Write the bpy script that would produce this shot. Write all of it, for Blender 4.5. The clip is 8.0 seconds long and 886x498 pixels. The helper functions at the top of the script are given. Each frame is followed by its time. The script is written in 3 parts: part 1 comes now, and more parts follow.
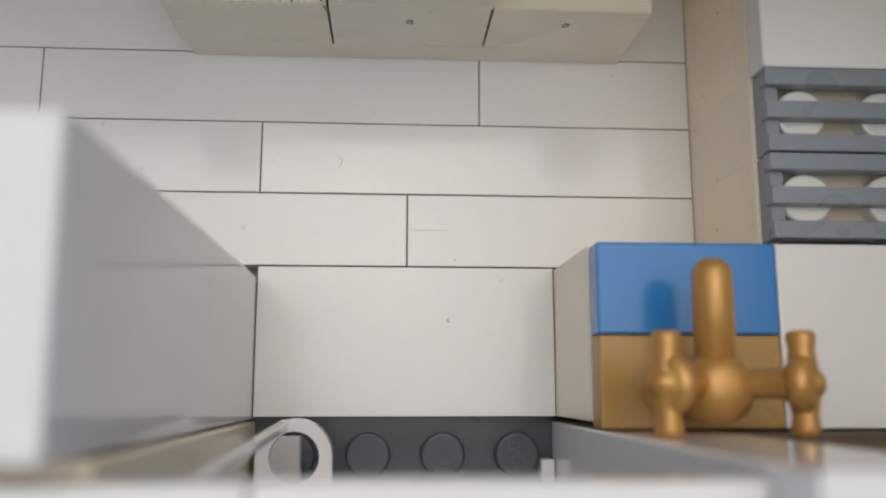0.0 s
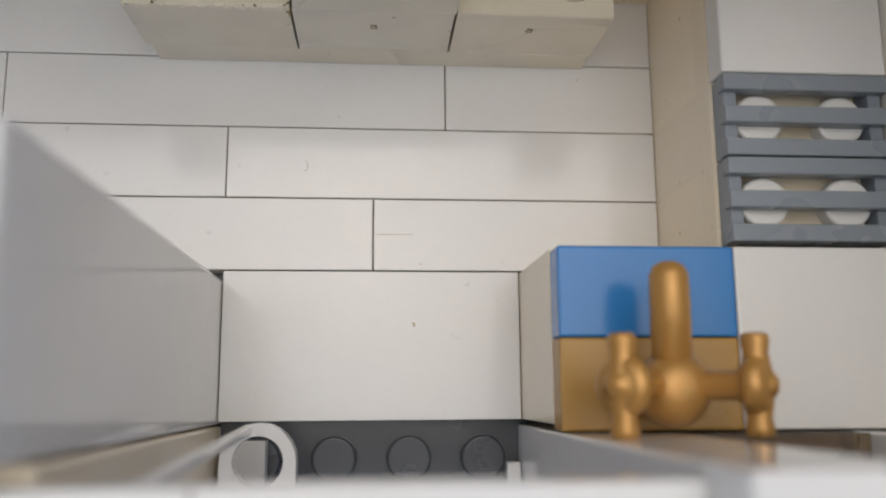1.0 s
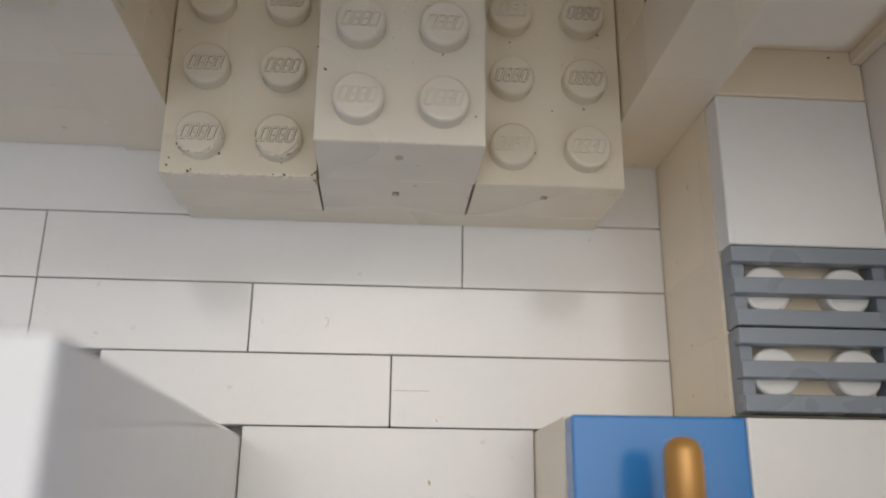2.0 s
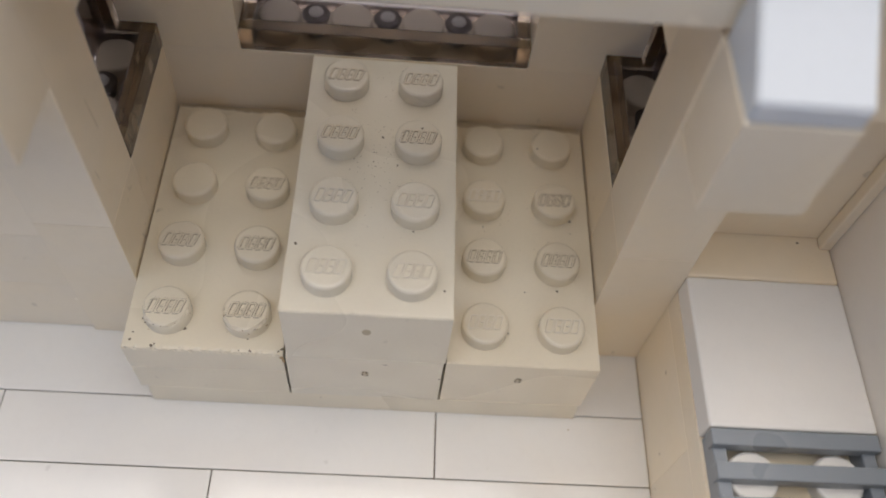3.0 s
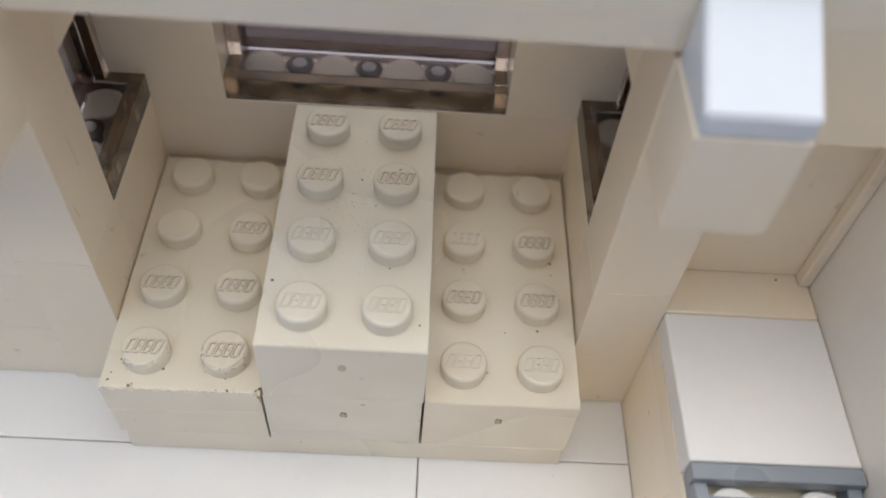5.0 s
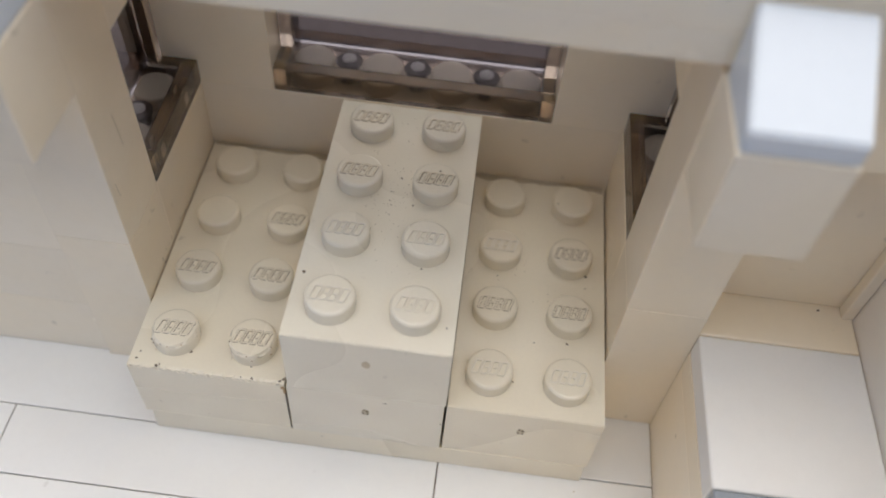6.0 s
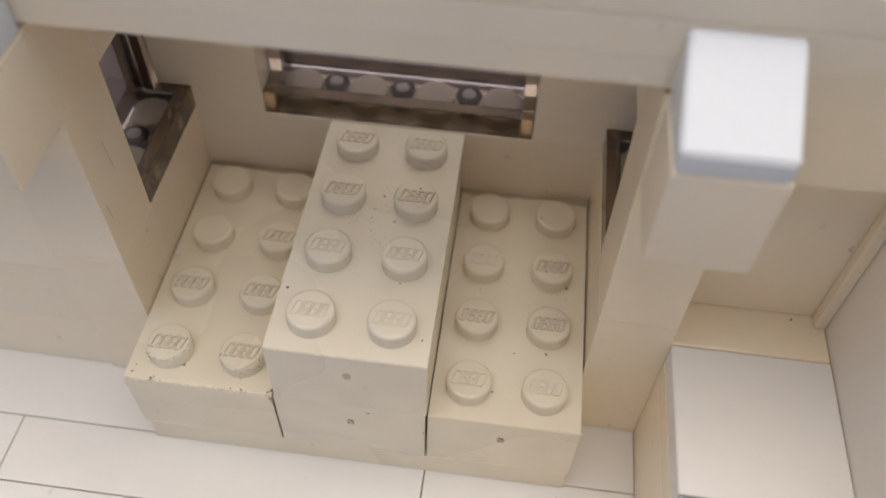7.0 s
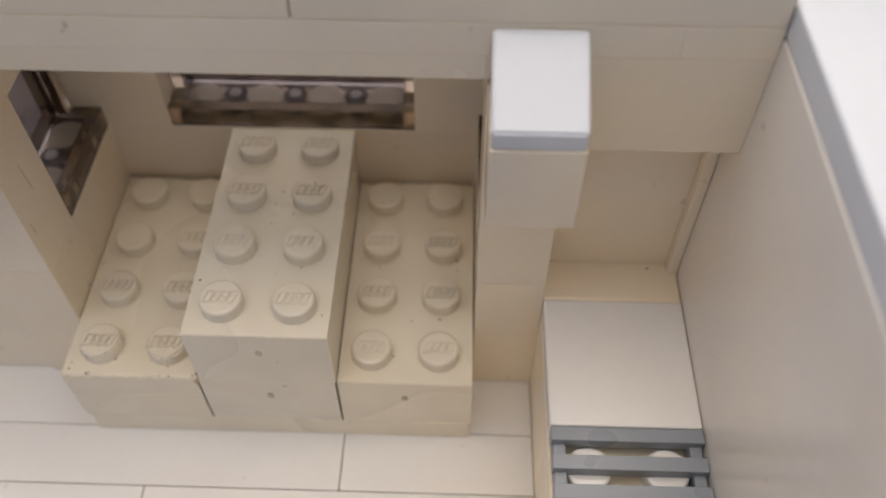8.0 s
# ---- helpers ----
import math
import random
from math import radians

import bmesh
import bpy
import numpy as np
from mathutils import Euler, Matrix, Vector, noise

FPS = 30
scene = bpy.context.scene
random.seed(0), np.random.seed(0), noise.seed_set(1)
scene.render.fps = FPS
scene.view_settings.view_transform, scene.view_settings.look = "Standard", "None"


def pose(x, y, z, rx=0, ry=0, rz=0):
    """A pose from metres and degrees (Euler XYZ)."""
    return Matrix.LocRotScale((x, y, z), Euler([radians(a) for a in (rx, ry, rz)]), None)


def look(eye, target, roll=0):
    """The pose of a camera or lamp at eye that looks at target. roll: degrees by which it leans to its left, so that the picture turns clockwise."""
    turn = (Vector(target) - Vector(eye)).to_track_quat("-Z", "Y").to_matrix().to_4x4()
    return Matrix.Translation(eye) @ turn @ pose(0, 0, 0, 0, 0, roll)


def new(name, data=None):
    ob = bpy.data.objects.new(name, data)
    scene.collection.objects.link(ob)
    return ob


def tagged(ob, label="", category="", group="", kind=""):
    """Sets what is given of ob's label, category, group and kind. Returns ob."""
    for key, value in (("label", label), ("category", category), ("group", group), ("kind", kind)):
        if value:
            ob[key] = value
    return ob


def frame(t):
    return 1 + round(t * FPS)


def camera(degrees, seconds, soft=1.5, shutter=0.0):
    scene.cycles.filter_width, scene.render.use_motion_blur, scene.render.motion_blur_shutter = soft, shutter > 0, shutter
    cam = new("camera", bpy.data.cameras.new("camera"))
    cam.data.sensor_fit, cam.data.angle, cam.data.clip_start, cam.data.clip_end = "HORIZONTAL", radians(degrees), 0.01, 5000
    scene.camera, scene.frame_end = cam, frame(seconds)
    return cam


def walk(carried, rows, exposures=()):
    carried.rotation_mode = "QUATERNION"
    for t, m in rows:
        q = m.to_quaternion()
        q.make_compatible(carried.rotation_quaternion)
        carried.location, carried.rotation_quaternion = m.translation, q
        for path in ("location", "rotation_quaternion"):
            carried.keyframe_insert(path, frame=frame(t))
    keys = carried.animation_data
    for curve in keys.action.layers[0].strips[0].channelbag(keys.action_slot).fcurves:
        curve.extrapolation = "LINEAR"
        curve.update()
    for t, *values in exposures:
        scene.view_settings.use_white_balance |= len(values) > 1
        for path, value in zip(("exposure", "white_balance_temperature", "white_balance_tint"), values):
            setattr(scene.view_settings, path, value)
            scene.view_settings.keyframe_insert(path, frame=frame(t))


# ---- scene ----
# All plans below are in studs of the toy bricks: 1 stud = 8 mm, a plate 0.4 stud, a brick 1.2 studs.
U = 0.008

cam = camera(55.19, 8.0, soft=1.8)
cam.data.dof.use_dof = True
cam.data.dof.focus_distance = 0.086
cam.data.dof.aperture_fstop = 21.0
PATH = [
    (0, (1.763, -1.645, 11.35), (1.889, -1.317, 9.381), 21.3),
    (0.5, (1.75, -1.732, 11.411), (1.895, -1.399, 9.444), 23.8),
    (1, (2.003, -1.657, 11.406), (2.167, -1.319, 9.442), 25.9),
    (1.5, (2.204, -1.615, 11.406), (2.36, -1.243, 9.447), 23.0),
    (1.8, (2.134, -1.168, 11.657), (2.273, -0.697, 9.718), 17.2),
    (2, (1.911, -1.134, 11.837), (2.04, -0.536, 9.933), 13.3),
    (2.2, (2.296, -1.041, 11.896), (2.425, -0.318, 10.036), 11.6),
    (3.3, (2.327, -1.673, 11.327), (2.425, -0.529, 9.69), 7.4),
    (3.5, (2.421, -1.702, 11.402), (2.509, -0.522, 9.79), 6.7),
    (4, (2.064, -2.071, 11.212), (2.159, -0.851, 9.63), 7.0),
    (4.5, (2.416, -2.152, 11.259), (2.515, -0.914, 9.692), 6.7),
    (4.7, (2.599, -2.113, 11.233), (2.692, -0.884, 9.658), 6.3),
    (5.8, (2.919, -1.951, 11.123), (2.9, -0.718, 9.548), 5.5),
    (6, (2.963, -2.019, 11.103), (2.918, -0.783, 9.531), 5.6),
    (6.5, (3.37, -1.865, 11.223), (3.239, -0.622, 9.662), 3.2),
    (7, (3.65, -2.119, 11.499), (3.527, -0.877, 9.936), 2.1),
    (7.5, (4.136, -2.728, 12.18), (4.06, -1.493, 10.609), 1.9),
    (8, (4.756, -3.077, 12.515), (4.719, -1.841, 10.943), -0.0),
]
walk(cam, [(t, look([U * v for v in eye], [U * v for v in target], roll)) for t, eye, target, roll in PATH],
     [(0.0, 0.96, 6500, 6), (1.5, 0.96, 6550, 7), (2.0, 1.0, 6550, 7), (2.2, 1.1, 6600, 8), (3.3, 1.6, 6750, 9), (4.7, 1.78, 6400, 7), (6.1, 1.74, 6500, 7), (6.5, 1.66, 7250, 11), (7.0, 1.66, 7100, 10), (7.5, 1.56, 7000, 10), (8.0, 1.4, 7200, 12)])

# ---- daylight ----
scene.cycles.max_bounces, scene.cycles.diffuse_bounces, scene.cycles.transmission_bounces = 14, 10, 12
SUN_EL, SUN_AZ = radians(78), radians(-4)
world = bpy.data.worlds.new("world")
scene.world = world
world.use_nodes = True
wn = world.node_tree.nodes
sky = wn.new("ShaderNodeTexSky")
sky.sky_type = "NISHITA"
sky.sun_disc = False
sky.sun_elevation, sky.sun_rotation = SUN_EL, SUN_AZ
sky.air_density, sky.dust_density, sky.ozone_density = 0.12, 1.1, 0.0
world.node_tree.links.new(sky.outputs[0], wn["Background"].inputs[0])
wn["Background"].inputs[1].default_value = 0.15
sun_data = bpy.data.lights.new("sun", "SUN")
sun_data.energy, sun_data.angle, sun_data.color = 0.74, radians(95), (0.96, 0.98, 1.0)
sun = new("sun", sun_data)
sun.matrix_world = look((0.2 * math.sin(SUN_AZ) * math.cos(SUN_EL), 0.2 * math.cos(SUN_AZ) * math.cos(SUN_EL), 0.2 * math.sin(SUN_EL)), (0, 0, 0))


# ---- materials ----
def plastic(name, color, rough=0.22, vary=0.06, tint=(1.0, 0.93, 0.78), dirt=0.0, metal=0.0, wear=0.5, grain=1.0, sheen_mottle=0.0, even=False):
    """Moulded plastic: a slight change of tone from piece to piece, patchy yellowing, specks, fine scratches. Even plastic yellows in slow gradients and is finely mottled."""
    mat = bpy.data.materials.new(name)
    mat.use_nodes = True
    nt = mat.node_tree
    n, link = nt.nodes, nt.links.new
    bsdf = n["Principled BSDF"]
    geo = n.new("ShaderNodeTexCoord")
    info = n.new("ShaderNodeObjectInfo")
    shift = n.new("ShaderNodeVectorMath")
    shift.operation = "MULTIPLY_ADD"
    link(info.outputs["Random"], shift.inputs[0])
    shift.inputs[1].default_value = (3.1, 1.7, 2.3)
    link(geo.outputs["Object"], shift.inputs[2])

    def noise_at(scale, detail, rough_=0.6):
        t = n.new("ShaderNodeTexNoise")
        t.inputs["Scale"].default_value, t.inputs["Detail"].default_value, t.inputs["Roughness"].default_value = scale, detail, rough_
        link(shift.outputs[0], t.inputs["Vector"])
        return t

    def ramp(src, a, b, va=0.0, vb=1.0):
        r = n.new("ShaderNodeMapRange")
        r.inputs[1].default_value, r.inputs[2].default_value, r.inputs[3].default_value, r.inputs[4].default_value = a, b, va, vb
        link(src, r.inputs[0])
        return r.outputs[0]

    def mix(fac, a, b, kind="MIX"):
        m = n.new("ShaderNodeMix")
        m.data_type, m.blend_type = "RGBA", kind
        for sock, v in ((m.inputs[0], fac), (m.inputs[6], a), (m.inputs[7], b)):
            if isinstance(v, (int, float)):
                sock.default_value = v
            elif isinstance(v, tuple):
                sock.default_value = (*v, 1.0)
            else:
                link(v, sock)
        return m.outputs[2]

    broad = noise_at(28, 0) if even else noise_at(90, 3)
    fine = noise_at(3200, 1) if even else noise_at(900, 4, 0.7)
    col = mix(ramp(info.outputs["Random"], 0, 1, 0, 1), color, tuple(c * (1 - vary) for c in color))
    col = mix(ramp(broad.outputs[0], 0.2 if even else 0.35, 0.8 if even else 0.75, 0.0, wear), col, tuple(c * t for c, t in zip(color, tint)))
    col = mix(ramp(fine.outputs[0], 0.45, 0.8, 0.0, 0.10), col, tuple(c * 0.75 for c in color))
    if even:
        mottle = noise_at(210, 0)
        col = mix(ramp(mottle.outputs[0], 0.25, 0.8, 0.0, 0.16), col, (0.5, 0.42, 0.32))
    # grey clouds: room reflections painted into the floor's white, mottling on the yellowed walls
    if sheen_mottle:
        haze = noise_at(38, 4, 0.55)
        col = mix(ramp(haze.outputs[0], 0.45, 0.72, 0.0, sheen_mottle), col, (0.52, 0.50, 0.48))
    if dirt:
        speck = noise_at(520, 2, 0.5)
        patch = noise_at(60, 2, 0.5)
        mul = n.new("ShaderNodeMath")
        mul.operation = "MULTIPLY"
        link(ramp(speck.outputs[0], 0.70, 0.76), mul.inputs[0])
        link(ramp(patch.outputs[0], 0.48, 0.66, 0.0, dirt), mul.inputs[1])
        col = mix(mul.outputs[0], col, (0.16, 0.12, 0.07))
    link(col, bsdf.inputs["Base Color"])
    link(ramp(noise_at(60, 0 if even else 3).outputs[0], 0.3, 0.75, rough * 0.85, rough * 1.25), bsdf.inputs["Roughness"])
    bsdf.inputs["Metallic"].default_value = metal
    bsdf.inputs["IOR"].default_value = 1.53
    bump = n.new("ShaderNodeBump")
    bump.inputs["Strength"].default_value = 0.05 * grain
    bump.inputs["Distance"].default_value = 0.0004
    link(noise_at(420, 5, 0.65).outputs[0], bump.inputs["Height"])
    wave = n.new("ShaderNodeBump")
    wave.inputs["Strength"].default_value = 0.05 * grain
    wave.inputs["Distance"].default_value = 0.002
    link(noise_at(45, 1).outputs[0], wave.inputs["Height"])
    link(wave.outputs[0], bump.inputs["Normal"])
    link(bump.outputs[0], bsdf.inputs["Normal"])
    return mat


WHITE = plastic("white_plastic", (0.8, 0.782, 0.742), 0.09, 0.05, (1.0, 0.975, 0.93), 0.25, sheen_mottle=0.16)
# white dulled and cooled: the sky's bluish sheen on upper faces, put into the colour
SKY_WHITE = plastic("cool_white_plastic", (0.66, 0.685, 0.69), 0.14, 0.02, (0.99, 0.99, 0.98), 0.1)
PALE = plastic("slightly_yellowed_plastic", (0.82, 0.77, 0.685), 0.16, 0.04, (1.0, 0.96, 0.88), 0.25, grain=0.1, sheen_mottle=0.14)
CREAM = plastic("yellowed_plastic", (0.88, 0.775, 0.6), 0.22, 0.06, (1.0, 0.95, 0.83), 0.35, grain=0.05, sheen_mottle=0.14)
OLD = plastic("worn_yellowed_plastic", (0.81, 0.735, 0.58), 0.26, 0.05, (0.99, 0.97, 0.92), 0.6, wear=0.5, grain=0.0, even=True)
SCUFFED = plastic("scuffed_paler_plastic", (0.795, 0.737, 0.605), 0.28, 0.05, (0.98, 0.97, 0.94), 0.3, wear=0.5, grain=0.0, even=True)
DARK = plastic("dark_grey_plastic", (0.056, 0.06, 0.066), 0.25, 0.05, (0.9, 0.9, 0.9), grain=1.5)
GREY = plastic("blue_grey_plastic", (0.235, 0.26, 0.285), 0.28, 0.04, (0.95, 0.95, 0.95))
BLUE = plastic("blue_plastic", (0.032, 0.2, 0.5), 0.16, 0.0, (0.95, 0.95, 1.0))
GOLD = plastic("pearl_gold_plastic", (0.5, 0.265, 0.07), 0.3, 0.03, (0.9, 0.85, 0.8), metal=0.35, grain=2.0)
BRONZE = plastic("flat_gold_plastic", (0.42, 0.235, 0.055), 0.3, 0.0, (0.9, 0.88, 0.8), metal=0.05)
TABLE = plastic("table_top", (0.22, 0.205, 0.20), 0.5, 0.0, (0.95, 0.95, 0.95))
GRIME = plastic("grime", (0.16, 0.12, 0.075), 0.6, 0.3)
STAIN = plastic("stained_emblem", (0.78, 0.725, 0.61), 0.4, 0.1)
# brown for real dirt specks and for the shade painted round the stud emblems
DIRT_SHADE = plastic("dust_in_edges", (0.35, 0.285, 0.2), 0.6, 0.2)
CORNER_TAN = plastic("corner_dust", (0.5, 0.42, 0.29), 0.7, 0.2)
JOINT = plastic("joint_dust", (0.2, 0.125, 0.08), 0.8, 0.2)
RUST = plastic("tan_stain", (0.42, 0.27, 0.12), 0.6, 0.2)
MARK = plastic("gate_scar", (0.52, 0.44, 0.31), 0.5, 0.2)


def clear_plastic(name, color, rough=0.03):
    mat = bpy.data.materials.new(name)
    mat.use_nodes = True
    b = mat.node_tree.nodes["Principled BSDF"]
    b.inputs["Base Color"].default_value = (*color, 1)
    b.inputs["Transmission Weight"].default_value = 1.0
    b.inputs["Roughness"].default_value = rough
    b.inputs["IOR"].default_value = 1.5
    return mat


SMOKE = clear_plastic("smoked_brown_plastic", (0.31, 0.235, 0.18), 0.16)
PANE = clear_plastic("smoked_pane", (0.24, 0.205, 0.205))
TAN = clear_plastic("thick_tan_plastic", (0.42, 0.33, 0.23))
CLEAR = clear_plastic("thin_smoked_plastic", (0.43, 0.4, 0.42))
PIN = plastic("smoked_pin", (0.07, 0.055, 0.045), 0.1, 0.0)


# ---- building blocks ----
def to_mesh(bm, mat, smooth=False):
    me = bpy.data.meshes.new("piece")
    bmesh.ops.recalc_face_normals(bm, faces=bm.faces)
    for f in bm.faces:
        f.smooth = smooth
    bm.to_mesh(me)
    bm.free()
    me.materials.append(mat)
    return me


def add_box(bm, lo, hi, bevel=0.0, seg=2):
    """A box from lo to hi, in studs, with rounded edges."""
    lo, hi = Vector(lo) * U, Vector(hi) * U
    made = bmesh.ops.create_cube(bm, size=1.0, matrix=Matrix.Translation((lo + hi) / 2) @ Matrix.Diagonal((*(hi - lo), 1)))
    if bevel:
        edges = list({e for v in made["verts"] for e in v.link_edges})
        bmesh.ops.bevel(bm, geom=edges, offset=bevel * U, segments=seg, affect="EDGES", profile=0.5)


def add_turned(bm, profile, m=Matrix(), sides=32, cap=True):
    """A turned body about its z axis: rows of (radius, height), in studs, placed by m (in metres)."""
    rings = []
    for r, z in profile:
        if r <= 0:
            rings.append([bm.verts.new(m @ Vector((0, 0, z * U)))])
        else:
            rings.append([bm.verts.new(m @ Vector((r * U * math.cos(2 * math.pi * k / sides), r * U * math.sin(2 * math.pi * k / sides), z * U))) for k in range(sides)])
    for a, b in zip(rings, rings[1:]):
        for k in range(sides):
            j = (k + 1) % sides
            if len(a) == 1:
                bm.faces.new((a[0], b[k], b[j]))
            elif len(b) == 1:
                bm.faces.new((a[k], a[j], b[0]))
            else:
                bm.faces.new((a[k], a[j], b[j], b[k]))
    if cap:
        for ring in (rings[0], rings[-1]):
            if len(ring) > 2:
                bm.faces.new(ring)


def at(x, y, z):
    return Matrix.Translation((x * U, y * U, z * U))


def part(name, bm, mat, parent, label="", smooth=False, where=(0, 0, 0)):
    ob = new(name, bm if isinstance(bm, bpy.types.Mesh) else to_mesh(bm, mat, smooth))
    ob.parent = parent
    ob.location = [U * v for v in where]
    return tagged(ob, label)


def holder(name, where, label, category, group="", kind=""):
    ob = new(name)
    ob.empty_display_size = 0.004
    ob.location = [U * v for v in where]
    return tagged(ob, label, category, group, kind)


BOXES = {}


def block_mesh(size, mat, bevel=0.014, gap=0.007):
    """A rounded block of that size in studs, its lower corner at the origin; alike ones share one mesh."""
    key = (tuple(round(s, 3) for s in size), mat.name, bevel, gap)
    if key not in BOXES:
        bm = bmesh.new()
        add_box(bm, (gap / 2, gap / 2, gap / 2), [s - gap / 2 for s in size], bevel)
        BOXES[key] = to_mesh(bm, mat)
    return BOXES[key]


def piece(name, parent, lo, hi, mat, bevel=0.014, base=(0, 0, 0), label="", gap=0.007):
    return part(name, block_mesh([h - l for l, h in zip(lo, hi)], mat, bevel, gap), mat, parent, label, where=[l - b for l, b in zip(lo, base)])


def stud_mesh(mat, sides=32):
    bm = bmesh.new()
    add_turned(bm, [(0.3, 0.0), (0.3, 0.165), (0.294, 0.19), (0.279, 0.206), (0.258, 0.2125), (0, 0.2125)], sides=sides, cap=False)
    me = to_mesh(bm, mat)
    for p in me.polygons:
        p.use_smooth = abs(p.normal.z) < 0.5
    return me


def emblem_mesh(mat, t=0.011, z1=0.229):
    """The worn raised mark on a stud, as a row of four plain leaning loops."""
    bm = bmesh.new()
    z0 = 0.205
    for n, x in enumerate((-0.165, -0.055, 0.055, 0.165)):
        for dx in (-0.04, 0.04):
            add_box(bm, (x + dx - t, -0.085, z0), (x + dx + t, 0.085, z1), 0.006, 1)
        for y in (-0.085, 0.085) + ((0.0,) if n in (1, 2) else ()):
            add_box(bm, (x - 0.04, y - t, z0), (x + 0.04 if y else x + 0.01, y + t, z1), 0.006, 1)
    for v in bm.verts:
        v.co.x, v.co.y = v.co.x + 0.3 * v.co.y, 1.1 * v.co.y
    return to_mesh(bm, mat)


def faint_emblem(mat):
    """A low mark of a few thin leaning strokes."""
    bm = bmesh.new()
    for x in (-0.17, -0.08, 0.03, 0.15):
        add_box(bm, (x - 0.007, -0.08, 0.208), (x + 0.007, 0.08, 0.2165))
    for x, y in ((-0.125, -0.075), (-0.03, 0.07), (-0.02, 0.0), (0.09, -0.075), (0.1, 0.07)):
        add_box(bm, (x - 0.04, y - 0.007, 0.208), (x + 0.04, y + 0.007, 0.2165))
    for v in bm.verts:
        v.co.x += 0.3 * v.co.y
    return to_mesh(bm, mat)


STUDS = {}


def studs(parent, mat, spots, z, marked=None, turn=0.0, edged=False, mesh=None):
    if mat.name not in STUDS:
        STUDS[mat.name] = stud_mesh(mat)
    if marked and marked.name + "_emblem" not in STUDS:
        STUDS[marked.name + "_emblem"] = emblem_mesh(marked) if mat.name != DARK.name else faint_emblem(marked)
    # a wider brown copy below the emblem paints the shade along its outlines
    if edged and "edge" not in STUDS:
        STUDS["edge"] = emblem_mesh(DIRT_SHADE, 0.019, 0.2175)
    for x, y in spots:
        ob = part("stud", mesh or STUDS[mat.name], mat, parent, where=(x, y, z))
        ob.rotation_euler.z = turn
        if marked:
            part("emblem", STUDS[marked.name + "_emblem"], marked, ob)
        if edged:
            part("emblem_edge", STUDS["edge"], DIRT_SHADE, ob)


def chipped_stud(mat, seed):
    """A stud whose rim is chewed on the outer side."""
    me = stud_mesh(mat).copy()
    rnd = random.Random(seed)
    for v in me.vertices:
        if v.co.z > 0.1 * U and 0.27 * U < v.co.xy.length and v.co.y > -0.05 * U:
            v.co.z -= rnd.choice((0.0, 0.0, 0.004, 0.012, 0.03)) * U
            v.co.xy *= rnd.uniform(0.95, 1.015)
    return me


# ---- the table and the dark base plate ----
bm = bmesh.new()
add_box(bm, (-45, -45, -4), (45, 45, -0.81), 0.5)
tagged(new("ground", to_mesh(bm, TABLE)), "plain matt grey table top under the brick model", "table top", kind="structure")

base = holder("floor", (0, 0, -0.4), "smooth white floor of long flat tiles on a dark grey studded plate", "floor", kind="structure")
piece("base_plate", base, (-10, -6, -0.8), (10, 9, -0.4), DARK, 0.02, base=(0, 0, -0.4), label="dark grey studded base plate")
studs(base, DARK, [(x + 0.5, -2.5) for x in range(0, 4)] + [(x + 0.5, 0.5) for x in range(-6, -2)] + [(x + 0.5, -3.5) for x in range(0, 4)], 0.0, DARK, radians(-75))
for x0, x1, y in ((-2, 2, 0), (2, 6, 0), (-9, -3, 1), (-3, 0, 1), (0, 6, 1), (-9, -3, 2), (-3, 3, 2), (3, 6, 2), (-5, 1, 3), (1, 6, 3)):
    piece("tile", base, (x0, y, -0.4), (x1, 4.2 if y == 3 else y + 1, 0), WHITE, 0.012, base=(0, 0, -0.4), gap=0.016)
piece("tile", base, (0, -2, -0.4), (4, 0, 0), WHITE, 0.012, base=(0, 0, -0.4), gap=0.018)
bm = bmesh.new()
add_box(bm, (-1.9, 0.05, 0.1), (5.99, 4.1, 0.33))
add_box(bm, (-8.9, 1.05, 0.1), (-1.92, 4.1, 0.33))
part("joint_dirt", bm, JOINT, base, "brown dust lying in the joints between the tiles")

# ---- alcove walls ----
wall = holder("wall_back", (-2, 7, -0.4), "yellowed white brick wall behind the stepped bricks", "wall", kind="structure")
B = (-2, 7, -0.4)
for lo, hi in (((-2, 7, -0.4), (6, 8, 2.8)), ((-2, 7, 2.8), (0, 8, 6.4)), ((4, 7, 2.8), (6, 8, 6.4)), ((0, 7, 5.2), (4, 8, 6.4))):
    piece("brick", wall, lo, hi, CREAM, 0.003, base=B, gap=0.001)
studs(wall, CREAM, [(x + 0.5 + 2, 0.5) for x in range(0, 4)], 3.2)

for name, x, x1 in (("wall_alcove_left", -2, -1.06), ("wall_alcove_right", 5.02, 6)):
    wall = holder(name, (x, 4, -0.4), "smooth yellowed white brick pier with a smoked window in its side", "wall", kind="structure")
    B = (x, 4, -0.4)
    for lo, hi in (((x, 5, -0.4), (x1, 7, 2.8)), ((x, 3.975, 0.002), (x1, 5, 2.77)), ((x, 3.98, 2.77), (x1, 5, 6.4)), ((x, 5, 5.2), (x1, 7, 6.4))):
        piece("brick", wall, lo, hi, CREAM, 0.006, base=B, gap=0.004)
    studs(wall, CREAM, [((x1 - x) / 2, 1.5), ((x1 - x) / 2, 2.5)], 3.2)


